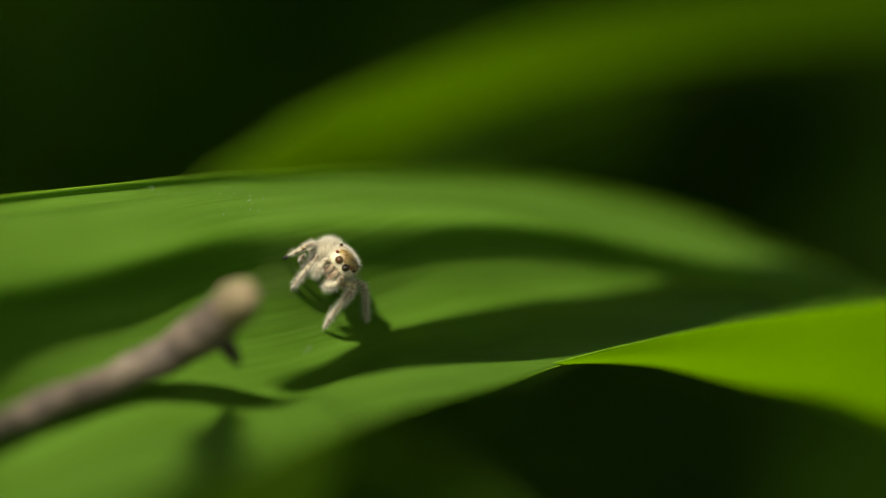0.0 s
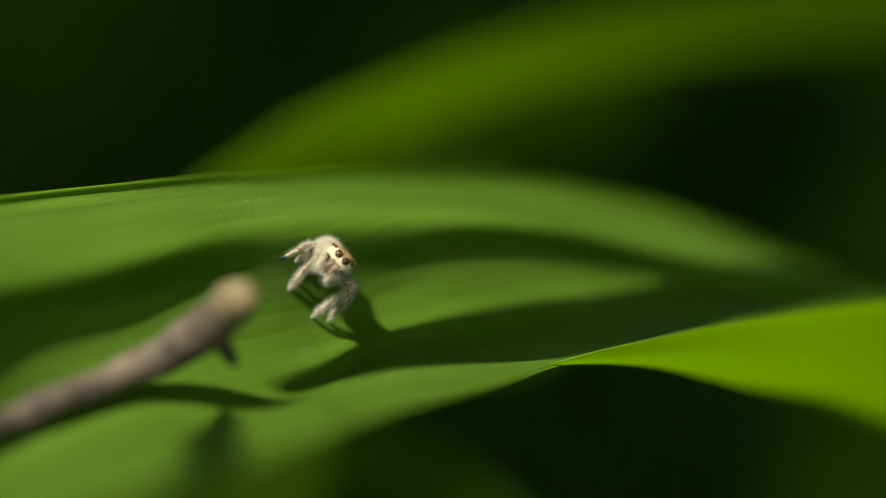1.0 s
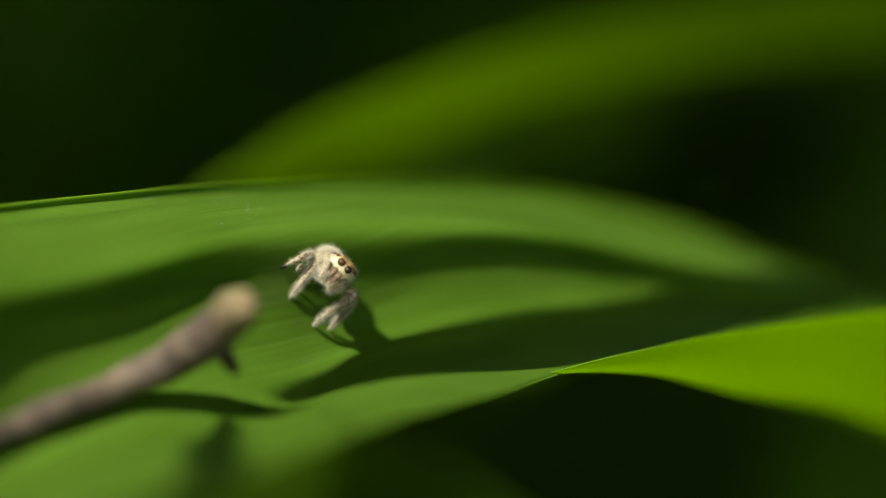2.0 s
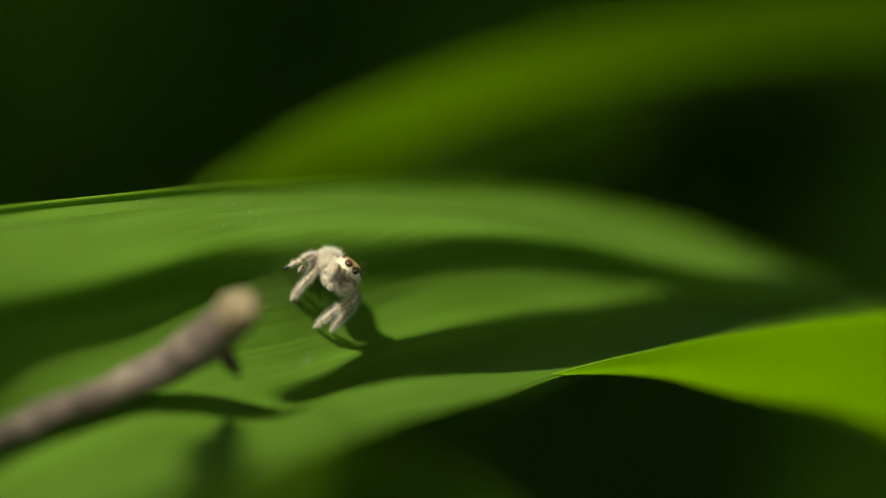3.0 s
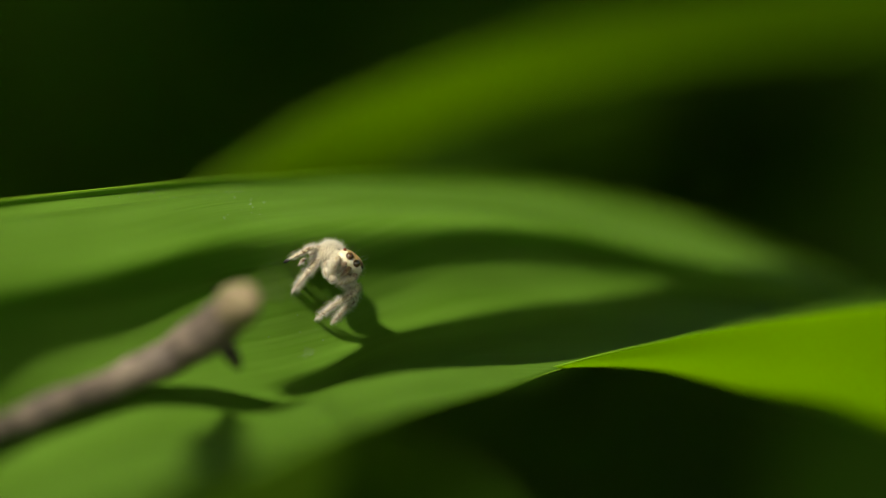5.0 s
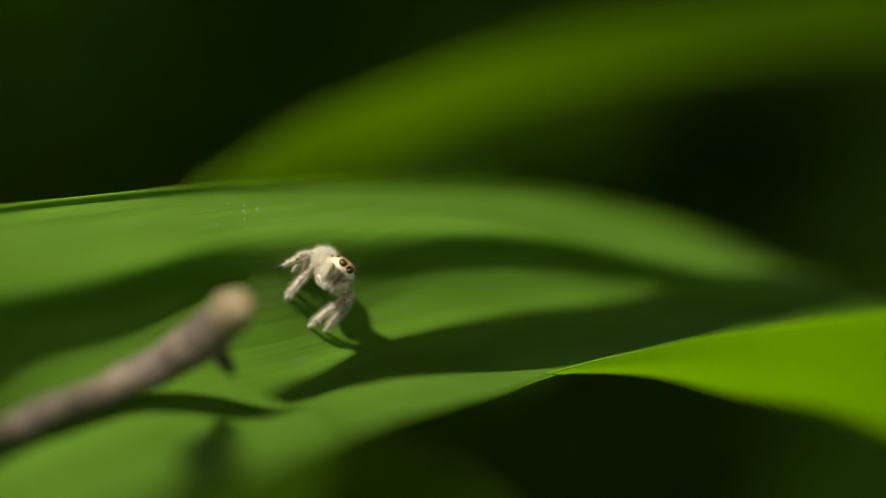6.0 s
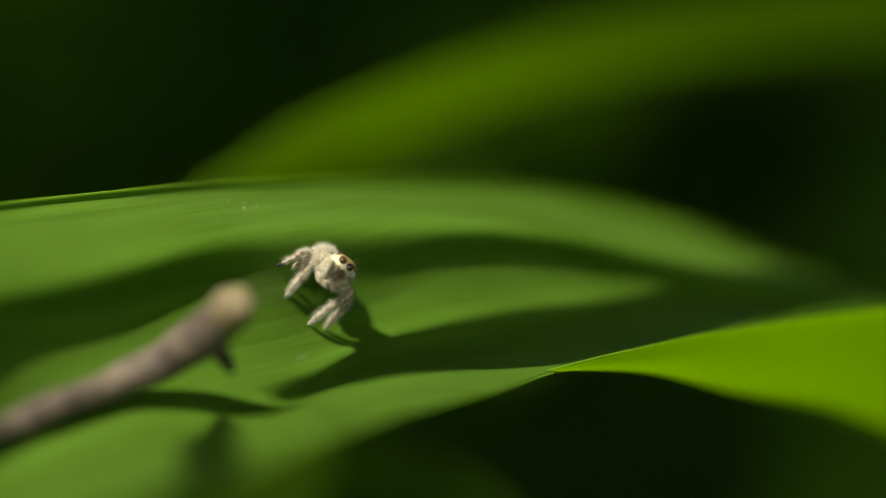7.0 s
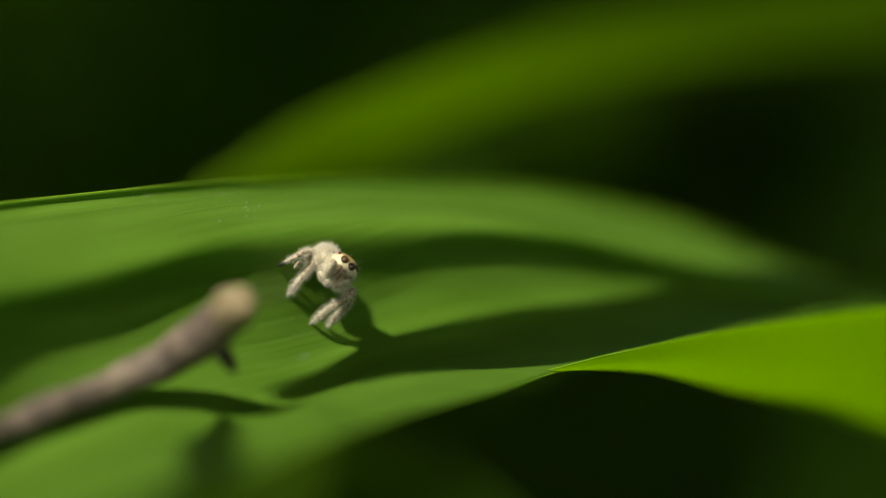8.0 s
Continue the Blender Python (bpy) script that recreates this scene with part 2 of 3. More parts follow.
LIP = [(x, y + 0.35, z - 0.4) for x, y, z in FAR_MARGIN]
SHOULDER = [(x, y - 0.1, z - 0.85) for x, y, z in FAR_MARGIN]
MAIN = [FAR_MARGIN, LIP, SHOULDER, between(FAR_MARGIN, RIDGE, 0.28, 0.36), between(FAR_MARGIN, RIDGE, 0.62, 0.76), RIDGE, FOLD,
        between(FOLD, CREST, 0.3, -0.03), between(FOLD, CREST, 0.62, 0.14), CREST, between(CREST, NEAR_MARGIN, 0.55, 0.5), NEAR_MARGIN]
tagged(blade("strap_leaf", MAIN, LEAF, 260, 96), "broad glossy green strap leaf with folds, carrying the spider", "leaf")
TIP_UPPER = [(7.1, -0.4, -8.5), (9.0, -0.6, -8.0), (11.0, 0.3, -7.5), (14.8, 2.0, -6.7), (19.0, 5.0, -5.9), (23.5, 9.0, -5.3), (28.5, 13.0, -4.7), (33.6, 17.0, -4.2), (40.0, 22.0, -3.8), (47.6, 28.0, -3.5), (57.7, 28.3, -5.3), (82.9, 50.4, -37.8), (103.4, 80.8, -104.5), (118.9, 127.9, -249.6), (127.2, 204.2, -520.8)]
TIP_LOWER = [(7.1, -0.3, -8.5), (9.0, 0.4, -8.3), (11.1, 2.2, -8.3), (15.0, 6.0, -8.6), (19.6, 13.0, -9.7), (24.7, 21.5, -11.2), (30.5, 30.5, -12.8), (36.3, 38.0, -14.8), (43.7, 46.0, -17.6), (52.3, 54.0, -21.0), (62.4, 54.3, -22.8), (87.1, 73.8, -53.5), (106.7, 99.0, -116.8), (121.2, 140.9, -258.3), (128.8, 213.3, -526.9)]
tagged(blade("strap_leaf", strap(TIP_UPPER, TIP_LOWER, -0.8), LEAF_FAR, 90, 24, 0.16), "yellow-green leaf tip with the sun shining through it", "leaf")
ARCH_UPPER = [(-31.2, 200.3, -524.8), (-34.3, 138.6, -292.4), (-39.4, 97.7, -137.3), (-25.2, 65.5, -4.1), (-23.4, 65.5, 1.6), (-20.5, 65.5, 6.3), (-17.8, 65.5, 7.8), (-13.2, 66.3, 11.1), (-8.5, 67.9, 13.5), (-3.6, 71.0, 15.7), (1.4, 74.9, 17.8), (6.4, 79.6, 19.7), (11.7, 85.0, 21.6), (20.3, 92.0, 23.9), (35.1, 101.4, 26.6), (53.8, 111.5, 28.9)]
ARCH_LOWER = [(-24.7, 209.3, -525.0), (-25.6, 150.6, -292.7), (-28.5, 112.7, -137.6), (-7.3, 84.2, -6.4), (-6.1, 85.0, 0.6), (-5.1, 85.8, 5.2), (-4.3, 86.6, 7.4), (-3.0, 87.4, 9.9), (-0.5, 88.9, 11.5), (3.1, 91.3, 13.0), (8.1, 94.4, 15.0), (14.4, 98.3, 16.7), (22.7, 103.0, 18.6), (31.7, 107.6, 20.0), (43.5, 113.9, 21.4), (56.3, 120.1, 22.9)]
tagged(blade("strap_leaf", strap(ARCH_UPPER, ARCH_LOWER), LEAF_ARCH, 80, 20), "fresh green strap leaf arching up behind the spider's leaf", "leaf")
SHADED_UPPER = [(-93.1, 239.3, -514.3), (-87.8, 154.6, -184.6), (-66.6, 128.1, -56.8), (-35.7, 121.4, -11.5), (-9.1, 140.0, -1.2), (-4.1, 144.0, 6.5), (4.3, 150.0, 13.1), (17.6, 156.0, 18.3), (34.8, 164.0, 21.8), (59.6, 172.0, 24.5)]
SHADED_LOWER = [(-86.9, 241.7, -515.8), (-80.2, 157.6, -186.6), (-57.4, 131.7, -59.1), (-24.2, 125.9, -14.4), (16.4, 160.0, -8.0), (18.1, 168.0, 0.7), (20.6, 176.0, 6.7), (25.2, 184.0, 11.6), (35.6, 190.0, 16.0), (68.2, 196.0, 19.6)]
tagged(blade("strap_leaf", strap(SHADED_UPPER, SHADED_LOWER), LEAF_DIM, 80, 20), "shaded strap leaf arching further behind, the shade put into its colour", "leaf")
HANGING_UPPER = [(46.9, 215.0, -26.5), (51.6, 220.0, -20.7), (58.1, 226.0, -17.8), (67.1, 234.0, -18.9), (79.8, 244.0, -25.8), (101.3, 221.8, -84.1), (117.1, 226.3, -141.8), (126.9, 244.7, -247.5), (132.6, 304.8, -492.9)]
HANGING_LOWER = [(44.0, 225.0, -44.2), (50.8, 230.0, -41.6), (57.8, 236.0, -42.1), (66.0, 244.0, -44.4), (76.5, 254.0, -48.7), (98.4, 230.8, -104.7), (114.6, 233.8, -158.9), (124.9, 250.7, -261.2), (131.3, 308.8, -502.0)]
tagged(blade("strap_leaf", strap(HANGING_UPPER, HANGING_LOWER, 3), LEAF, 60, 20), "dark green shaded leaf hanging under the bright leaf tip", "leaf")
UNDER_UPPER = [(-27.0, 117.0, -24.4), (-20.7, 121.0, -21.6), (-13.1, 127.0, -21.1), (-5.2, 135.0, -22.7), (2.9, 143.0, -26.8), (24.0, 120.0, -60.0), (29.6, 82.4, -118.9), (35.4, 94.5, -240.5), (40.9, 168.9, -532.3)]
UNDER_LOWER = [(-29.4, 123.0, -36.3), (-22.9, 127.0, -34.2), (-15.8, 133.0, -33.9), (-9.8, 139.0, -35.4), (-4.2, 147.0, -40.0), (20.0, 124.0, -68.0), (26.4, 85.2, -125.5), (32.6, 96.9, -246.2), (39.1, 170.5, -536.0)]
tagged(blade("strap_leaf", strap(UNDER_UPPER, UNDER_LOWER, 3), LEAF_DIM, 60, 20), "shaded leaf beneath the spider's leaf, the shade put into its colour", "leaf")
# added leaf outside the view, its rails laid out to cast the shade band
OVER_UPPER = [(-71.3, -144.5, 122.4), (-63.0, -125.9, 106.3), (-52.9, -103.8, 86.9), (-43.4, -83.6, 69.6), (-35.4, -66.1, 55.0), (-27.7, -49.4, 41.1), (-18.4, -30.8, 26.9), (-14.0, -25.5, 25.0), (-11.5, -24.5, 27.6), (-8.9, -23.7, 30.8), (-6.0, -23.2, 34.5), (-1.4, -20.6, 40.9), (0.3, -24.2, 48.8), (2.1, -23.4, 56.7), (3.0, -25.3, 65.7), (26, -18, 88), (70, 24, 84), (116, 86, 20), (145, 138, -180), (156, 230, -512)]
OVER_LOWER = [(-71.2, -145.1, 122.1), (-62.6, -128.8, 105.3), (-52.5, -107.9, 85.7), (-43.1, -88.7, 68.3), (-35.1, -72.5, 53.5), (-27.2, -58.8, 39.3), (-18.0, -44.5, 24.6), (-13.6, -38.9, 22.2), (-10.9, -37.2, 24.2), (-8.4, -36.3, 27.0), (-6.2, -36.1, 30.6), (-2.5, -35.7, 36.8), (-0.8, -36.3, 44.4), (0.5, -38.9, 53.0), (1.8, -35.1, 63.8), (24, -30, 84), (68, 10, 80), (114, 74, 16), (143, 126, -184), (154, 218, -514)]
tagged(blade("strap_leaf", strap(OVER_UPPER, OVER_LOWER), LEAF_FAR, 100, 20), "unseen narrow leaf added overhead to shade part of the spider's leaf", "leaf")

# added leaf out of view; its soft shadow fades the ridge's right end
HIGH_WAY = [(-186, -442, 462, 0.1), (-178, -434, 464, 0.7), (-168, -423, 466, 1.0), (-150, -405, 470, 1.2), (-90, -350, 482, 1.8), (50, -200, 470, 2.2), (200, 0, 350, 2.4), (280, 120, 0, 2.4), (300, 250, -540, 2)]
HIGH_UPPER = [(x - 6.5 * w, y + 6.5 * w, z) for x, y, z, w in HIGH_WAY]
HIGH_LOWER = [(x + 6.5 * w, y - 6.5 * w, z) for x, y, z, w in HIGH_WAY]
tagged(blade("strap_leaf", strap(HIGH_UPPER, HIGH_LOWER), LEAF_ARCH, 80, 16), "unseen tall leaf added to dim the far right of the spider's leaf", "leaf")

# unseen blade put along the sun's way, for the smear below the twig
DROOP_WAY = [(-37, -65, 39, 0.3), (-40, -76, 46, 1.0), (-45, -93, 57, 1.5), (-50, -109, 67.5, 1.7), (-75, -190, 110, 2.2), (-120, -240, 130, 2.6), (-200, -290, 60, 3), (-260, -320, -120, 3), (-285, -335, -660, 2.6)]
DROOP_LEFT = [(x - w, y, z) for x, y, z, w in DROOP_WAY]
DROOP_RIGHT = [(x + w, y, z) for x, y, z, w in DROOP_WAY]
tagged(blade("strap_leaf", strap(DROOP_LEFT, DROOP_RIGHT), LEAF_FAR, 80, 12, 0.2), "unseen slender leaf added to cast a dark smear on the near flank", "leaf")

# ---- grains of dust on the spider's leaf ----
def dust():
    rng = random.Random(8)
    rows = [spline(r, 260) for r in MAIN]
    bm = bmesh.new()
    first = 7  # rail points before the part in sight
    steps = 260 / (len(MAIN[0]) - 1)
    # (along, across, spread along, spread across, count, size)
    for a, w, da, dw, count, size in DUST:
        for _ in range(count):
            i = int((first + a + rng.gauss(0, da)) * steps)
            col = spline([r[i] for r in rows], 200)
            j = min(199, max(1, int((w + rng.gauss(0, dw)) * 200)))
            p = Vector(col[j])
            p += (Vector(rows[5][i + 1]) - Vector(rows[5][i])) * rng.random() + (Vector(col[j + 1]) - p) * rng.random()
            up = (Vector(col[j + 1]) - p).cross(Vector(rows[5][i + 1]) - Vector(rows[5][i])).normalized()
            up = up if up.y < 0 or up.z > 0 else -up
            r = size * rng.uniform(0.5, 1.5)
            made = bmesh.ops.create_icosphere(bm, subdivisions=1, radius=r)["verts"]
            for v in made:
                v.co = (p + up * (0.18 + r * 0.4) + v.co * (1 + 0.5 * noise.noise(v.co * 40 + p))) * MM
    ob = link_bm("dust_grains", bm, DUST_GREY, smooth=False)
    ob.matrix_world = LEAF_FRAME
    return ob


DUST = [(2.15, 0.15, 0.35, 0.05, 20, 0.024), (2.9, 0.25, 0.4, 0.05, 30, 0.025), (3.5, 0.36, 0.25, 0.02, 12, 0.032),
        (4.6, 0.66, 0.3, 0.06, 40, 0.018), (4.45, 0.77, 0.06, 0.008, 260, 0.0055), (9.3, 0.93, 0.4, 0.03, 8, 0.018)]
tagged(dust(), "fine pale dust grains scattered over the green leaf", "dust", kind="stuff")

# ---- twig ----
TWIG = [(-36.3, -46.4, -3.2, 0.71), (-33.9, -39.4, -4.2, 0.76), (-31.5, -32.8, -4.6, 0.82), (-28.2, -25.7, -4.9, 0.87), (-26.7, -23.4, -4.9, 0.86), (-25.1, -21.6, -4.5, 0.96), (-23.4, -19.6, -4.5, 1.02), (-21.8, -17.8, -4.5, 1.0), (-20.0, -16.4, -3.9, 1.22), (-18.0, -15.7, -3.1, 1.35), (-16.0, -16.4, -1.6, 1.53), (-14.2, -17.8, 0.2, 1.44), (-13.3, -19.1, 1.3, 1.12), (-12.8, -20.0, 2.0, 0.63)]
twig = new("twig")
twig.location = FOCUS
ground_end = [(-146, -152, -560, 2.6), (-124, -143, -300, 2.2), (-97, -130, -105, 1.8), (-76, -110, -32, 1.5), (-54, -79, -7, 1.2)]
bm = bmesh.new()
rows = spline(ground_end + TWIG, 220)
tube(bm, [[c * MM for c in p] for p in rows], 28)
for v in bm.verts:
    q = v.co / MM
    v.co += Vector(noise.noise_vector(q * 0.3)) * 0.24 * MM + Vector(noise.noise_vector(q * 1.9)) * 0.1 * MM
part("stem", bm, BARK, twig, "rough grey-brown bark")
bm = bmesh.new()
end, before = Vector(rows[-1][:3]), Vector(rows[-4][:3])
way = (end - before).normalized()
tube(bm, [[c * MM for c in (*(end + way * a), r)] for a, r in ((-1.9, 1.1), (-1.4, 1.48), (-0.9, 1.42), (-0.4, 1.28), (0.2, 1.1), (0.7, 0.9), (0.95, 0.5))], 20)
for v in bm.verts:
    v.co += Vector(noise.noise_vector(v.co / MM * 1.1)) * 0.2 * MM
part("broken_end", bm, CUT, twig, "pale yellowish broken end")
bm = bmesh.new()
tube(bm, [[c * MM for c in p] for p in spline([(*p, r) for p, r in zip([(-14.2, -17.3, -2.0), (-13.8, -16.5, -3.0), (-13.5, -15.7, -3.8)], (0.6, 0.5, 0.28))], 8)], 12)
part("spur", bm, SPUR, twig, "short dark side spur")
bm = bmesh.new()
tube(bm, [[c * MM for c in p] for p in spline([(*p, r) for p, r in zip([(-12.5, -19.5, 2.5), (-11.1, -26.7, 4.7), (-9.9, -35.3, 7.4), (-8.9, -43.9, 10.1), (-8.4, -50.5, 12.5)], (0.06, 0.1, 0.15, 0.17, 0.06))], 16)], 8)
part("loose_fibre", bm, BARK, twig, "thin brown bark fibre standing off the end")
tagged(twig, "dry grey-brown twig with a broken end before the leaf", "twig")


# ---- spider ----
def speckled(name, light, dark, amount, scale):
    """Pale cuticle with small brown flecks."""
    m, nodes, links, bsdf = material(name)
    co = nodes.new("ShaderNodeTexCoord").outputs["Object"]
    n = noise_node(nodes, links, co, scale, 3)
    big = noise_node(nodes, links, co, scale * 0.25, 3)
    mid = tuple((a + b) / 2 for a, b in zip(light, dark))
    flecks = ramp(nodes, [(amount - 0.05, dark), (amount + 0.03, mid), (amount + 0.12, light)])
    links.new(n.outputs[0], flecks.inputs[0])
    shade = ramp(nodes, [(0.3, (0.78, 0.74, 0.66)), (0.65, (1, 1, 1))])
    links.new(big.outputs[0], shade.inputs[0])
    mul = nodes.new("ShaderNodeMix")
    mul.data_type, mul.blend_type = "RGBA", "MULTIPLY"
    mul.inputs[0].default_value = 1
    links.new(flecks.outputs[0], mul.inputs[6])
    links.new(shade.outputs[0], mul.inputs[7])
    links.new(mul.outputs[2], bsdf.inputs["Base Color"])
    bsdf.inputs["Roughness"].default_value = 0.55
    bsdf.inputs["Subsurface Weight"].default_value = 0.25
    bsdf.inputs["Subsurface Radius"].default_value = (0.0004, 0.0003, 0.00015)
    return m


def hair_material():
    m, nodes, links, bsdf = material("white_hair")
    bsdf.inputs["Base Color"].default_value = (0.72, 0.67, 0.54, 1)
    bsdf.inputs["Roughness"].default_value = 0.4
    tr = nodes.new("ShaderNodeBsdfTranslucent")
    tr.inputs["Color"].default_value = (0.75, 0.69, 0.53, 1)
    sh = nodes.new("ShaderNodeMixShader")
    sh.inputs[0].default_value = 0.35
    links.new(bsdf.outputs[0], sh.inputs[1])
    links.new(tr.outputs[0], sh.inputs[2])
    links.new(sh.outputs[0], nodes["Material Output"].inputs["Surface"])
    return m


def eye_material(name, c):
    m, nodes, links, bsdf = material(name)
    bsdf.inputs["Base Color"].default_value = (*c, 1)
    bsdf.inputs["Roughness"].default_value = 0.16
    bsdf.inputs["Coat Roughness"].default_value = 0.05
    bsdf.inputs["Coat Weight"].default_value = 1
    return m


CREAM = speckled("cream_cuticle", (0.42, 0.365, 0.265), (0.2, 0.14, 0.075), 0.4, 5000)
WHITE_FACE = speckled("white_face", (0.54, 0.49, 0.34), (0.4, 0.32, 0.18), 0.3, 4000)
LEG_SKIN = speckled("speckled_leg", (0.46, 0.39, 0.265), (0.1, 0.055, 0.02), 0.45, 5200)
JAW = speckled("jaw", (0.3, 0.215, 0.135), (0.14, 0.065, 0.025), 0.45, 3200)
AMBER = speckled("amber_forehead", (0.24, 0.16, 0.045), (0.1, 0.05, 0.012), 0.45, 2500)
HAIR = hair_material()
EYE = eye_material("dark_eye", (0.05, 0.02, 0.006))
EYE_RED = eye_material("red_eye", (0.13, 0.024, 0.006))
BRISTLE = plain("brown_bristle", (0.09, 0.05, 0.025), 0.5)
CLAW = plain("black_claw", (0.012, 0.01, 0.009), 0.5)
rng = random.Random(11)


def hairs(bm, roots, length, radius=0.012, lean=(0, 0, 0), wild=0.35):
    """Fine tapering hairs (faces of the second material) on (place, normal) roots."""
    lean = Vector(lean)
    for p, n in roots:
        way = (n + lean + wild * Vector((rng.gauss(0, 1), rng.gauss(0, 1), rng.gauss(0, 1)))).normalized()
        if way.dot(n) < 0.1:
            way = (way + n).normalized()
        l = length * rng.uniform(0.55, 1.25)
        a = way.orthogonal().normalized()
        b = way.cross(a)
        bend = n.cross(way) * l * 0.15 + lean * l * 0.15
        ring0 = [bm.verts.new(p + radius * (math.cos(t) * a + math.sin(t) * b)) for t in (0, 2.09, 4.19)]
        mid = p + way * l * 0.55
        ring1 = [bm.verts.new(mid + 0.7 * radius * (math.cos(t) * a + math.sin(t) * b)) for t in (0, 2.09, 4.19)]
        tip = bm.verts.new(p + way * l + bend)
        for k in range(3):
            for f in ((ring0[k], ring0[(k + 1) % 3], ring1[(k + 1) % 3], ring1[k]), (ring1[k], ring1[(k + 1) % 3], tip)):
                bm.faces.new(f).material_index = 1


def roots_on(bm, count, keep=lambda p, n: True):
    """Random places with normals on the faces of bm."""
    bm.normal_update()
    faces = [f for f in bm.faces if f.material_index == 0]
    sizes = [f.calc_area() for f in faces]
    out = []
    for f in rng.choices(faces, sizes, k=count):
        w = [rng.random() for _ in f.verts]
        p = sum((v.co * k for v, k in zip(f.verts, w)), Vector()) / sum(w)
        n = sum((v.normal * k for v, k in zip(f.verts, w)), Vector()).normalized()
        if keep(p, n):
            out.append((p, n))
    return out


def ball(bm, centre, radii, segs=24, rings=16, square=1.0, turn=None):
    """An ellipsoid; square under 1 makes it boxier."""
    made = bmesh.ops.create_uvsphere(bm, u_segments=segs, v_segments=rings, radius=1)["verts"]
    for v in made:
        c = Vector([math.copysign(abs(x) ** square, x) for x in v.co])
        c = Vector(x * r for x, r in zip(c, radii))
        v.co = Vector(centre) + (turn @ c if turn else c)
    return made


def body_part(name, bm, skin, parent, label=""):
    ob = part(name, bm, skin, parent, label)
    ob.data.materials.append(HAIR)
    return ob


def millimetres(bm):
    bmesh.ops.scale(bm, vec=(MM, MM, MM), verts=bm.verts)
    return bm


spider = new("jumping_spider")
spider.matrix_world = Matrix.Translation(FOCUS + Vector((-7.70, -1.80, -0.92)) * MM) @ pose(0, 0, 0, -TILT)
tagged(spider, "small pale hairy jumping spider standing on the green leaf", "spider")

# abdomen and chest
bm = bmesh.new()
ball(bm, (0, 0, 0), (0.98, 1.4, 0.88), 28, 20)
hairs(bm, roots_on(bm, 7000), 0.3, 0.0045, (0.05, 0, 0.1), 0.55)
hairs(bm, roots_on(bm, 1500), 0.55, 0.0035, (0.1, 0, 0.2), 0.5)
abdomen = body_part("abdomen", millimetres(bm), CREAM, spider, "pale grey-white furry abdomen")
abdomen.location = Vector((-0.21, 1.64, 0.98)) * MM
bm = bmesh.new()
ball(bm, (0, 0, 0), (0.72, 0.75, 0.72))
hairs(bm, roots_on(bm, 900), 0.16, 0.004, (-0.1, -0.3, -0.3), 0.4)
chest = body_part("chest", millimetres(bm), CREAM, spider)
chest.location = Vector((0.27, 1.41, 0.19)) * MM
for x, y, z, rx, ry, rz, lean in ((-0.42, 0.85, 0.42, 0.24, 0.55, 0.42, 25), (-0.4, 0.75, -0.25, 0.26, 0.45, 0.46, -15), (0.05, 0.7, -0.62, 0.36, 0.45, 0.34, -40), (0.72, 0.85, -0.72, 0.36, 0.45, 0.36, 30)):
    bm = bmesh.new()
    ball(bm, (0, 0, 0), (rx, ry, rz), 18, 12)
    hairs(bm, roots_on(bm, 420), 0.2, 0.004, (-0.2, -0.2, -0.5), 0.4)
    coxa = body_part("coxa", millimetres(bm), CREAM, spider, "smooth pale base joint of a leg")
    coxa.matrix_basis = Matrix.Translation(Vector((x, y, z)) * MM) @ pose(0, 0, 0, 0, lean, 0)

# head: x to its left, -y forward, z up
bm = bmesh.new()
ball(bm, (0.05, 0.25, 0), (1.12, 1.22, 0.86), 32, 22, 0.8)
bare = lambda p, n: not (p.y < 0.2 and p.z > -0.1 and abs(p.x) < 0.95)
hairs(bm, roots_on(bm, 5200, bare), 0.2, 0.0042, (0, 0.4, -0.1), 0.4)
hairs(bm, roots_on(bm, 600, lambda p, n: bare(p, n) and p.z > 0), 0.42, 0.0035, (0, 0.2, 0.1), 0.4)
hairs(bm, roots_on(bm, 1200, lambda p, n: p.y < -0.5 and p.z < -0.25), 0.2, 0.005, (0, -0.2, -0.5), 0.3)
hairs(bm, [(Vector((x, -0.75, 0.62)), Vector((x * 0.5, -0.6, 0.8)).normalized()) for x in (-0.2, 0.2, 0.5, 0.8, 0.95)], 0.7, 0.0075, (0, -0.2, 0.2), 0.3)
hairs(bm, [(Vector((1.0, y, z)), Vector((1, -0.3, 0.2)).normalized()) for y, z in ((-0.6, 0.1), (-0.5, 0.3), (-0.4, -0.1), (-0.2, 0.2))], 0.75, 0.008, (0, -0.1, 0), 0.25)
hairs(bm, roots_on(bm, 1500, lambda p, n: p.x > 0.7), 0.5, 0.0038, (0.1, 0.1, 0.1), 0.4)
head = body_part("cephalothorax", millimetres(bm), CREAM, spider, "pale head with a white-haired face")
bm = bmesh.new()
ball(bm, (0.06, -0.58, 0.03), (1.1, 0.5, 0.58), 28, 16, 0.85)
hairs(bm, roots_on(bm, 900, lambda p, n: n.y < 0), 0.13, 0.004, (0, -0.1, -0.8), 0.2)
body_part("face_band", millimetres(bm), WHITE_FACE, head, "white band of the face below the eyes")
bm = bmesh.new()
ball(bm, (0.16, -0.34, 0.44), (0.96, 0.7, 0.47), 28, 16, 0.85)
body_part("forehead", millimetres(bm), AMBER, head, "amber-brown forehead round the eyes")
bm = bmesh.new()
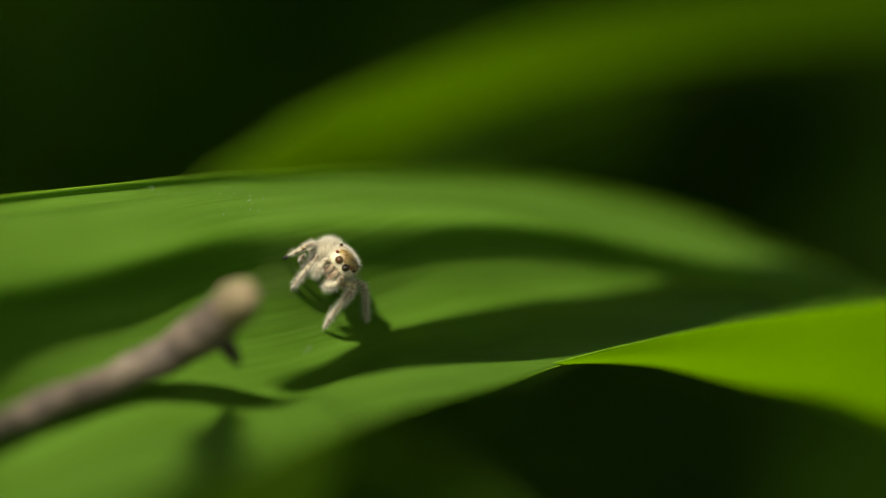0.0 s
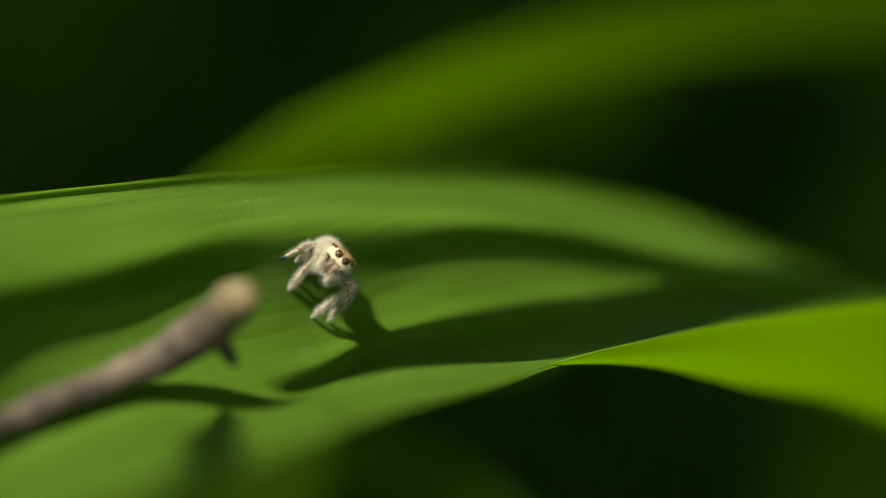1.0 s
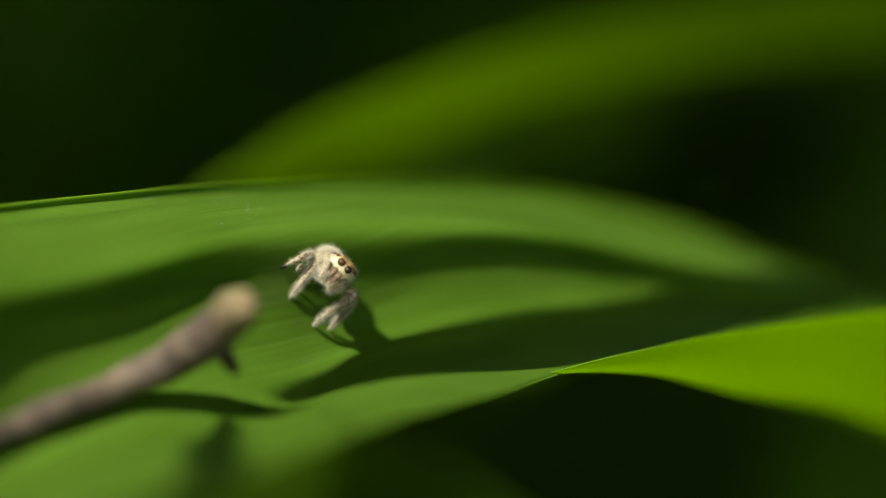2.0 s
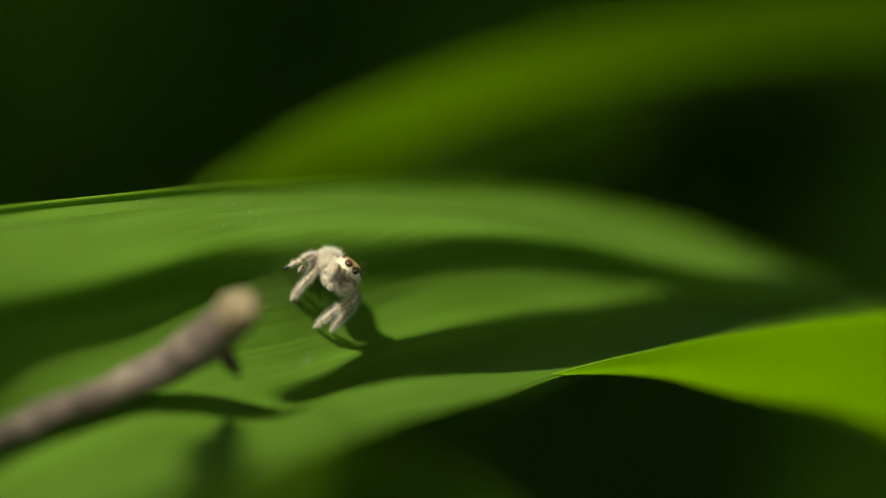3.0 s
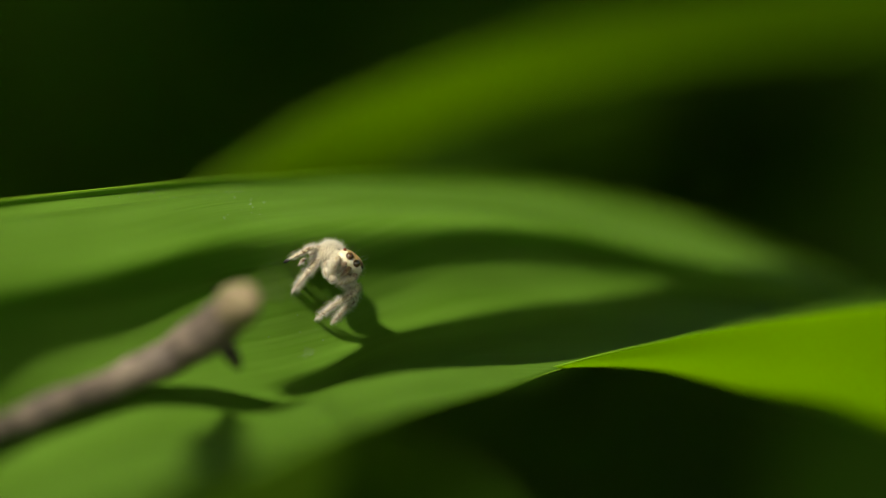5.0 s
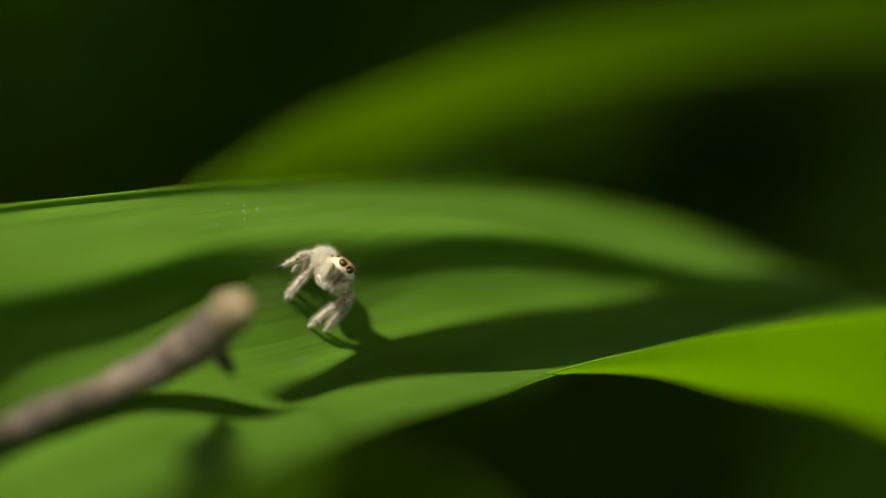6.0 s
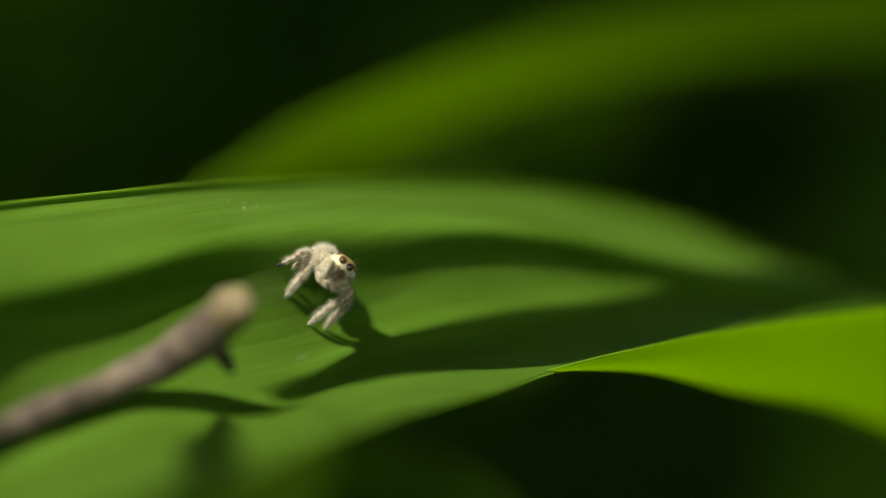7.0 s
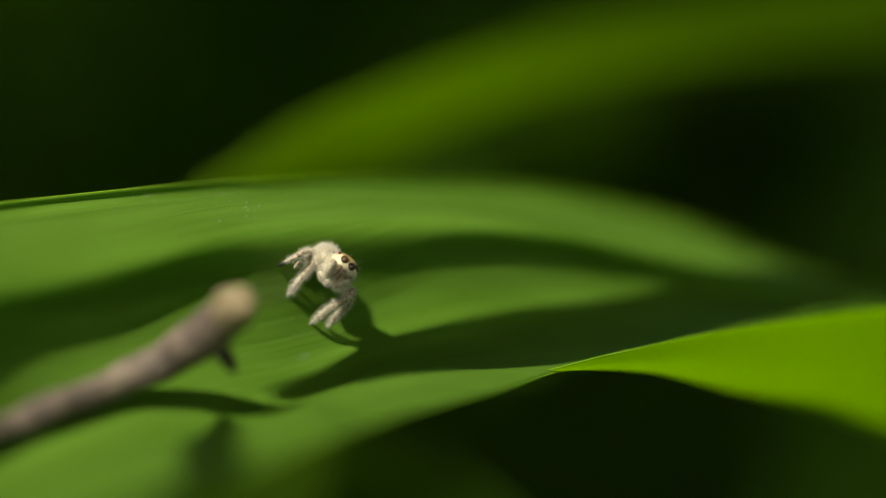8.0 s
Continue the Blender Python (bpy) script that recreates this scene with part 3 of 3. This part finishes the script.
for s_ in (-1, 1):
    # a row of dark bristles over each palp, and a tuft beside the jaw
    row = [(Vector((s_ * (0.62 + 0.3 * k / 9), -1.1 - 0.06 * (k % 3), -0.42 - 0.08 * (k % 2))), Vector((s_ * 0.5, -0.8, -0.2)).normalized()) for k in range(10)]
    hairs(bm, row, 0.32, 0.017, (s_ * 0.1, -0.3, -0.5), 0.2)
    row = [(Vector((s_ * rng.uniform(0.4, 0.56), -1.12, rng.uniform(-0.95, -0.7))), Vector((s_ * 0.3, -0.9, 0)).normalized()) for k in range(9)]
    hairs(bm, row, 0.3, 0.017, (0, -0.1, -0.7), 0.2)
    row = [(Vector((s_ * rng.uniform(0.55, 0.95), rng.uniform(-1.25, -0.9), rng.uniform(-1.15, -0.75))), Vector((s_ * 0.6, -0.8, 0)).normalized()) for k in range(16)]
    hairs(bm, row, 0.28, 0.012, (0, -0.2, -0.5), 0.35)
hairs(bm, [(Vector((-0.55, -0.75, 0.72)), Vector((-0.2, -0.3, 0.9)).normalized())], 0.75, 0.011, (0, 0, 0), 0.05)
part("bristles", millimetres(bm), BRISTLE, head, "dark brown bristles about the jaws and eyes").data.materials.append(BRISTLE)
for x, y, z, r, skin, what in ((-0.35, -0.98, 0.2, 0.3, EYE, "large glossy dark brown front eye"), (0.35, -0.98, 0.2, 0.3, EYE, "large glossy dark brown front eye"),
                               (-0.86, -0.76, 0.42, 0.13, EYE_RED, "small glossy red-brown side eye"), (0.86, -0.72, 0.44, 0.17, EYE, "small glossy dark side eye"),
                               (-0.95, 0.35, 0.62, 0.13, EYE, ""), (0.95, 0.35, 0.62, 0.13, EYE, "")):
    bm = bmesh.new()
    ball(bm, (x, y, z), (r, r, r), 24, 16)
    part("eye", millimetres(bm), skin, head, what)
for x in (-1, 1):
    bm = bmesh.new()
    tube(bm, spline([(x * 0.24, -0.86, -0.36, 0.2), (x * 0.25, -0.94, -0.68, 0.23), (x * 0.25, -0.95, -1.1, 0.21), (x * 0.17, -0.95, -1.4, 0.1)], 12), 16)
    hairs(bm, roots_on(bm, 420), 0.2, 0.0042, (0, -0.2, -0.5), 0.3)
    body_part("jaw", millimetres(bm), JAW, head, "pinkish brown jaw below the face")
    # palp: two smooth pale joints and a drooping tip with a brush of hair
    bm = bmesh.new()
    tube(bm, spline([(x * 0.66, -0.5, -0.5, 0.2), (x * 0.84, -0.92, -0.6, 0.26), (x * 0.88, -1.14, -0.84, 0.22), (x * 0.8, -1.2, -1.12, 0.27), (x * 0.66, -1.2, -1.42, 0.27), (x * 0.52, -1.12, -1.72, 0.18), (x * 0.46, -1.08, -1.92, 0.06)], 22), 16)
    hairs(bm, roots_on(bm, 420), 0.2, 0.0042, (0, -0.1, -0.5), 0.3)
    hairs(bm, roots_on(bm, 900, lambda p, n: p.z < -1.0), 0.5, 0.0048, (x * 0.1, -0.1, -0.45), 0.35)
    body_part("palp", millimetres(bm), CREAM, head, "short palp with a thick white brush of hair")


def spider_leg(rows, hair=520, length=0.4, claw=False):
    """A hairy leg on its hip, with narrowed joints and a dark claw at the tip."""
    hip = Vector(rows[0][:3])
    path = spline([(*(Vector(r[:3]) - hip), r[3]) for r in rows], 36)
    for k, p in enumerate(path):
        p[3] *= 1 - 0.22 * max(0, math.cos(2 * math.pi * k / 12)) ** 6
    bm = bmesh.new()
    tube(bm, path, 14)
    tip = Vector(path[-1][:3]) - Vector(path[-4][:3])
    along = tip.normalized()
    hairs(bm, roots_on(bm, int(hair * 1.5)), length * 0.42, 0.0036, along * 0.9, 0.3)
    hairs(bm, roots_on(bm, int(hair * 1.9)), length * 0.9, 0.004, along * 0.4, 0.3)
    hairs(bm, roots_on(bm, int(hair * 0.35)), length * 1.25, 0.0044, along * 0.3, 0.3)
    leg = body_part("leg", millimetres(bm), LEG_SKIN, spider, "cream leg flecked with brown, fringed with white hair")
    leg.location = hip * MM
    if not claw:
        return leg
    bm = bmesh.new()
    end = Vector(path[-1][:3])
    tube(bm, [(*(end - tip.normalized() * 0.05), 0.07), (*(end + tip.normalized() * 0.15), 0.13), (*(end + tip.normalized() * 0.35), 0.13), (*(end + tip.normalized() * 0.5), 0.06)], 8)
    part("claw", millimetres(bm), CLAW, leg, "black claw tuft")
    return leg


leg_a = spider_leg([(0.01, 2.17, 0.91, 0.164), (-0.76, 1.33, 1.39, 0.221), (-1.37, 0.58, 1.47, 0.205), (-1.63, -0.08, 1.39, 0.189), (-2.34, -0.60, 1.03, 0.156), (-2.74, -0.60, 0.84, 0.102), (-2.98, -0.50, 0.70, 0.060)], 480, 0.32, True)
leg_b = spider_leg([(0.02, 1.97, 0.59, 0.172), (-0.52, 1.16, 0.87, 0.224), (-0.98, 0.80, 0.71, 0.232), (-1.22, 0.67, 0.43, 0.224), (-1.95, 0.30, -0.52, 0.198), (-2.60, 0.62, -1.32, 0.125), (-2.85, 0.75, -1.63, 0.063)], 700, 0.45)
leg_c = spider_leg([(0.53, 0.75, -0.68, 0.220), (1.27, 0.05, -1.12, 0.280), (1.80, -0.15, -1.36, 0.270), (1.5, -0.15, -1.70, 0.275), (0.33, 0.6, -2.40, 0.235), (-0.73, 1.7, -3.22, 0.155), (-1.22, 2.25, -3.62, 0.075)], 700, 0.42)
leg_d = spider_leg([(0.68, 1.25, -0.61, 0.202), (1.33, 0.95, -1.32, 0.24), (1.66, 0.85, -1.79, 0.235), (1.50, 0.95, -2.13, 0.225), (0.78, 1.85, -2.96, 0.185), (0.17, 2.75, -3.6, 0.13), (-0.13, 3.1, -3.86, 0.067)], 560, 0.42)
leg_e = spider_leg([(-0.14, 1.78, 0.99, 0.164), (-0.77, 1.43, 1.39, 0.197), (-1.24, 1.27, 1.23, 0.180), (-1.85, 1.50, 0.91, 0.139), (-2.18, 0.74, 0.51, 0.102), (-2.33, 0.59, 0.35, 0.051)], 200)
leg_f = spider_leg([(0.58, 1.75, -0.29, 0.164), (1.07, 1.55, -0.61, 0.213), (1.39, 1.55, -1.01, 0.197), (1.23, 1.45, -1.65, 0.148), (0.91, 4.44, -2.25, 0.093), (0.83, 4.37, -2.41, 0.043)], 200)
leg_g = spider_leg([(0.32, 2.45, 0.75, 0.164), (0.72, 2.45, 1.07, 0.197), (1.04, 2.75, 0.91, 0.180), (1.19, 2.95, 0.18, 0.131), (1.15, 4.43, -0.39, 0.085), (1.15, 4.48, -0.55, 0.043)], 200)
leg_h = spider_leg([(-0.47, 2.01, 0.91, 0.164), (-0.86, 1.79, 0.99, 0.164), (-1.26, 1.77, 0.75, 0.148), (-1.49, 1.63, 0.27, 0.115), (-1.57, 1.56, -0.13, 0.085), (-1.57, 1.59, -0.29, 0.043)], 200)


def facing(place, forward, lateral):
    """Pose of the head at place (mm), looking along forward, its left side along lateral."""
    f = Vector(forward).normalized()
    x = Vector(lateral)
    x = (x - f * x.dot(f)).normalized()
    y = -f
    m = Matrix((x, y, x.cross(y))).transposed().to_4x4()
    return Matrix.Translation(Vector(place) * MM) @ m


def motions():
    """The spider turns its head from the camera to the side and sets two legs anew."""
    h = Vector((0.87, 0.25, 0.30))
    start = facing(h + Vector((-0.1, 0, -0.05)), (-0.13, -0.95, -0.25), (0.62, 0.1, -0.78))
    half = facing(h + Vector((-0.3, 0, 0.1)), (0.27, -0.95, 0.08), (0.62, 0.15, -0.78))
    side = facing(h, (0.48, -0.85, 0.2), (0.62, 0.25, -0.72))
    early = facing(h + Vector((-0.2, 0, 0)), (0.02, -0.97, -0.18), (0.62, 0.12, -0.78))
    walk(head, [(0.0, start), (0.3, start), (0.5, early), (0.9, half), (1.7, half), (2.7, side), (8.0, side)])
    a, b = leg_c.location.copy(), leg_d.location.copy()
    walk(leg_c, [(0.0, pose(a.x - 0.0003, a.y, a.z - 0.00045, 0, -17, 0)), (0.55, pose(a.x - 0.0003, a.y, a.z - 0.00045, 0, -17, 0)), (0.7, pose(*a, 4, -8, 0)), (0.85, pose(*a)), (8.0, pose(*a))])
    walk(leg_d, [(0.0, pose(b.x - 0.0001, b.y + 0.0015, b.z - 0.0006, 0, -46, 0)), (0.45, pose(b.x - 0.0001, b.y + 0.0015, b.z - 0.0006, 0, -46, 0)), (0.6, pose(*b, 0, -62, 25)), (0.7, pose(*b, 0, -30, 10)), (0.85, pose(*b)), (8.0, pose(*b))])


motions()
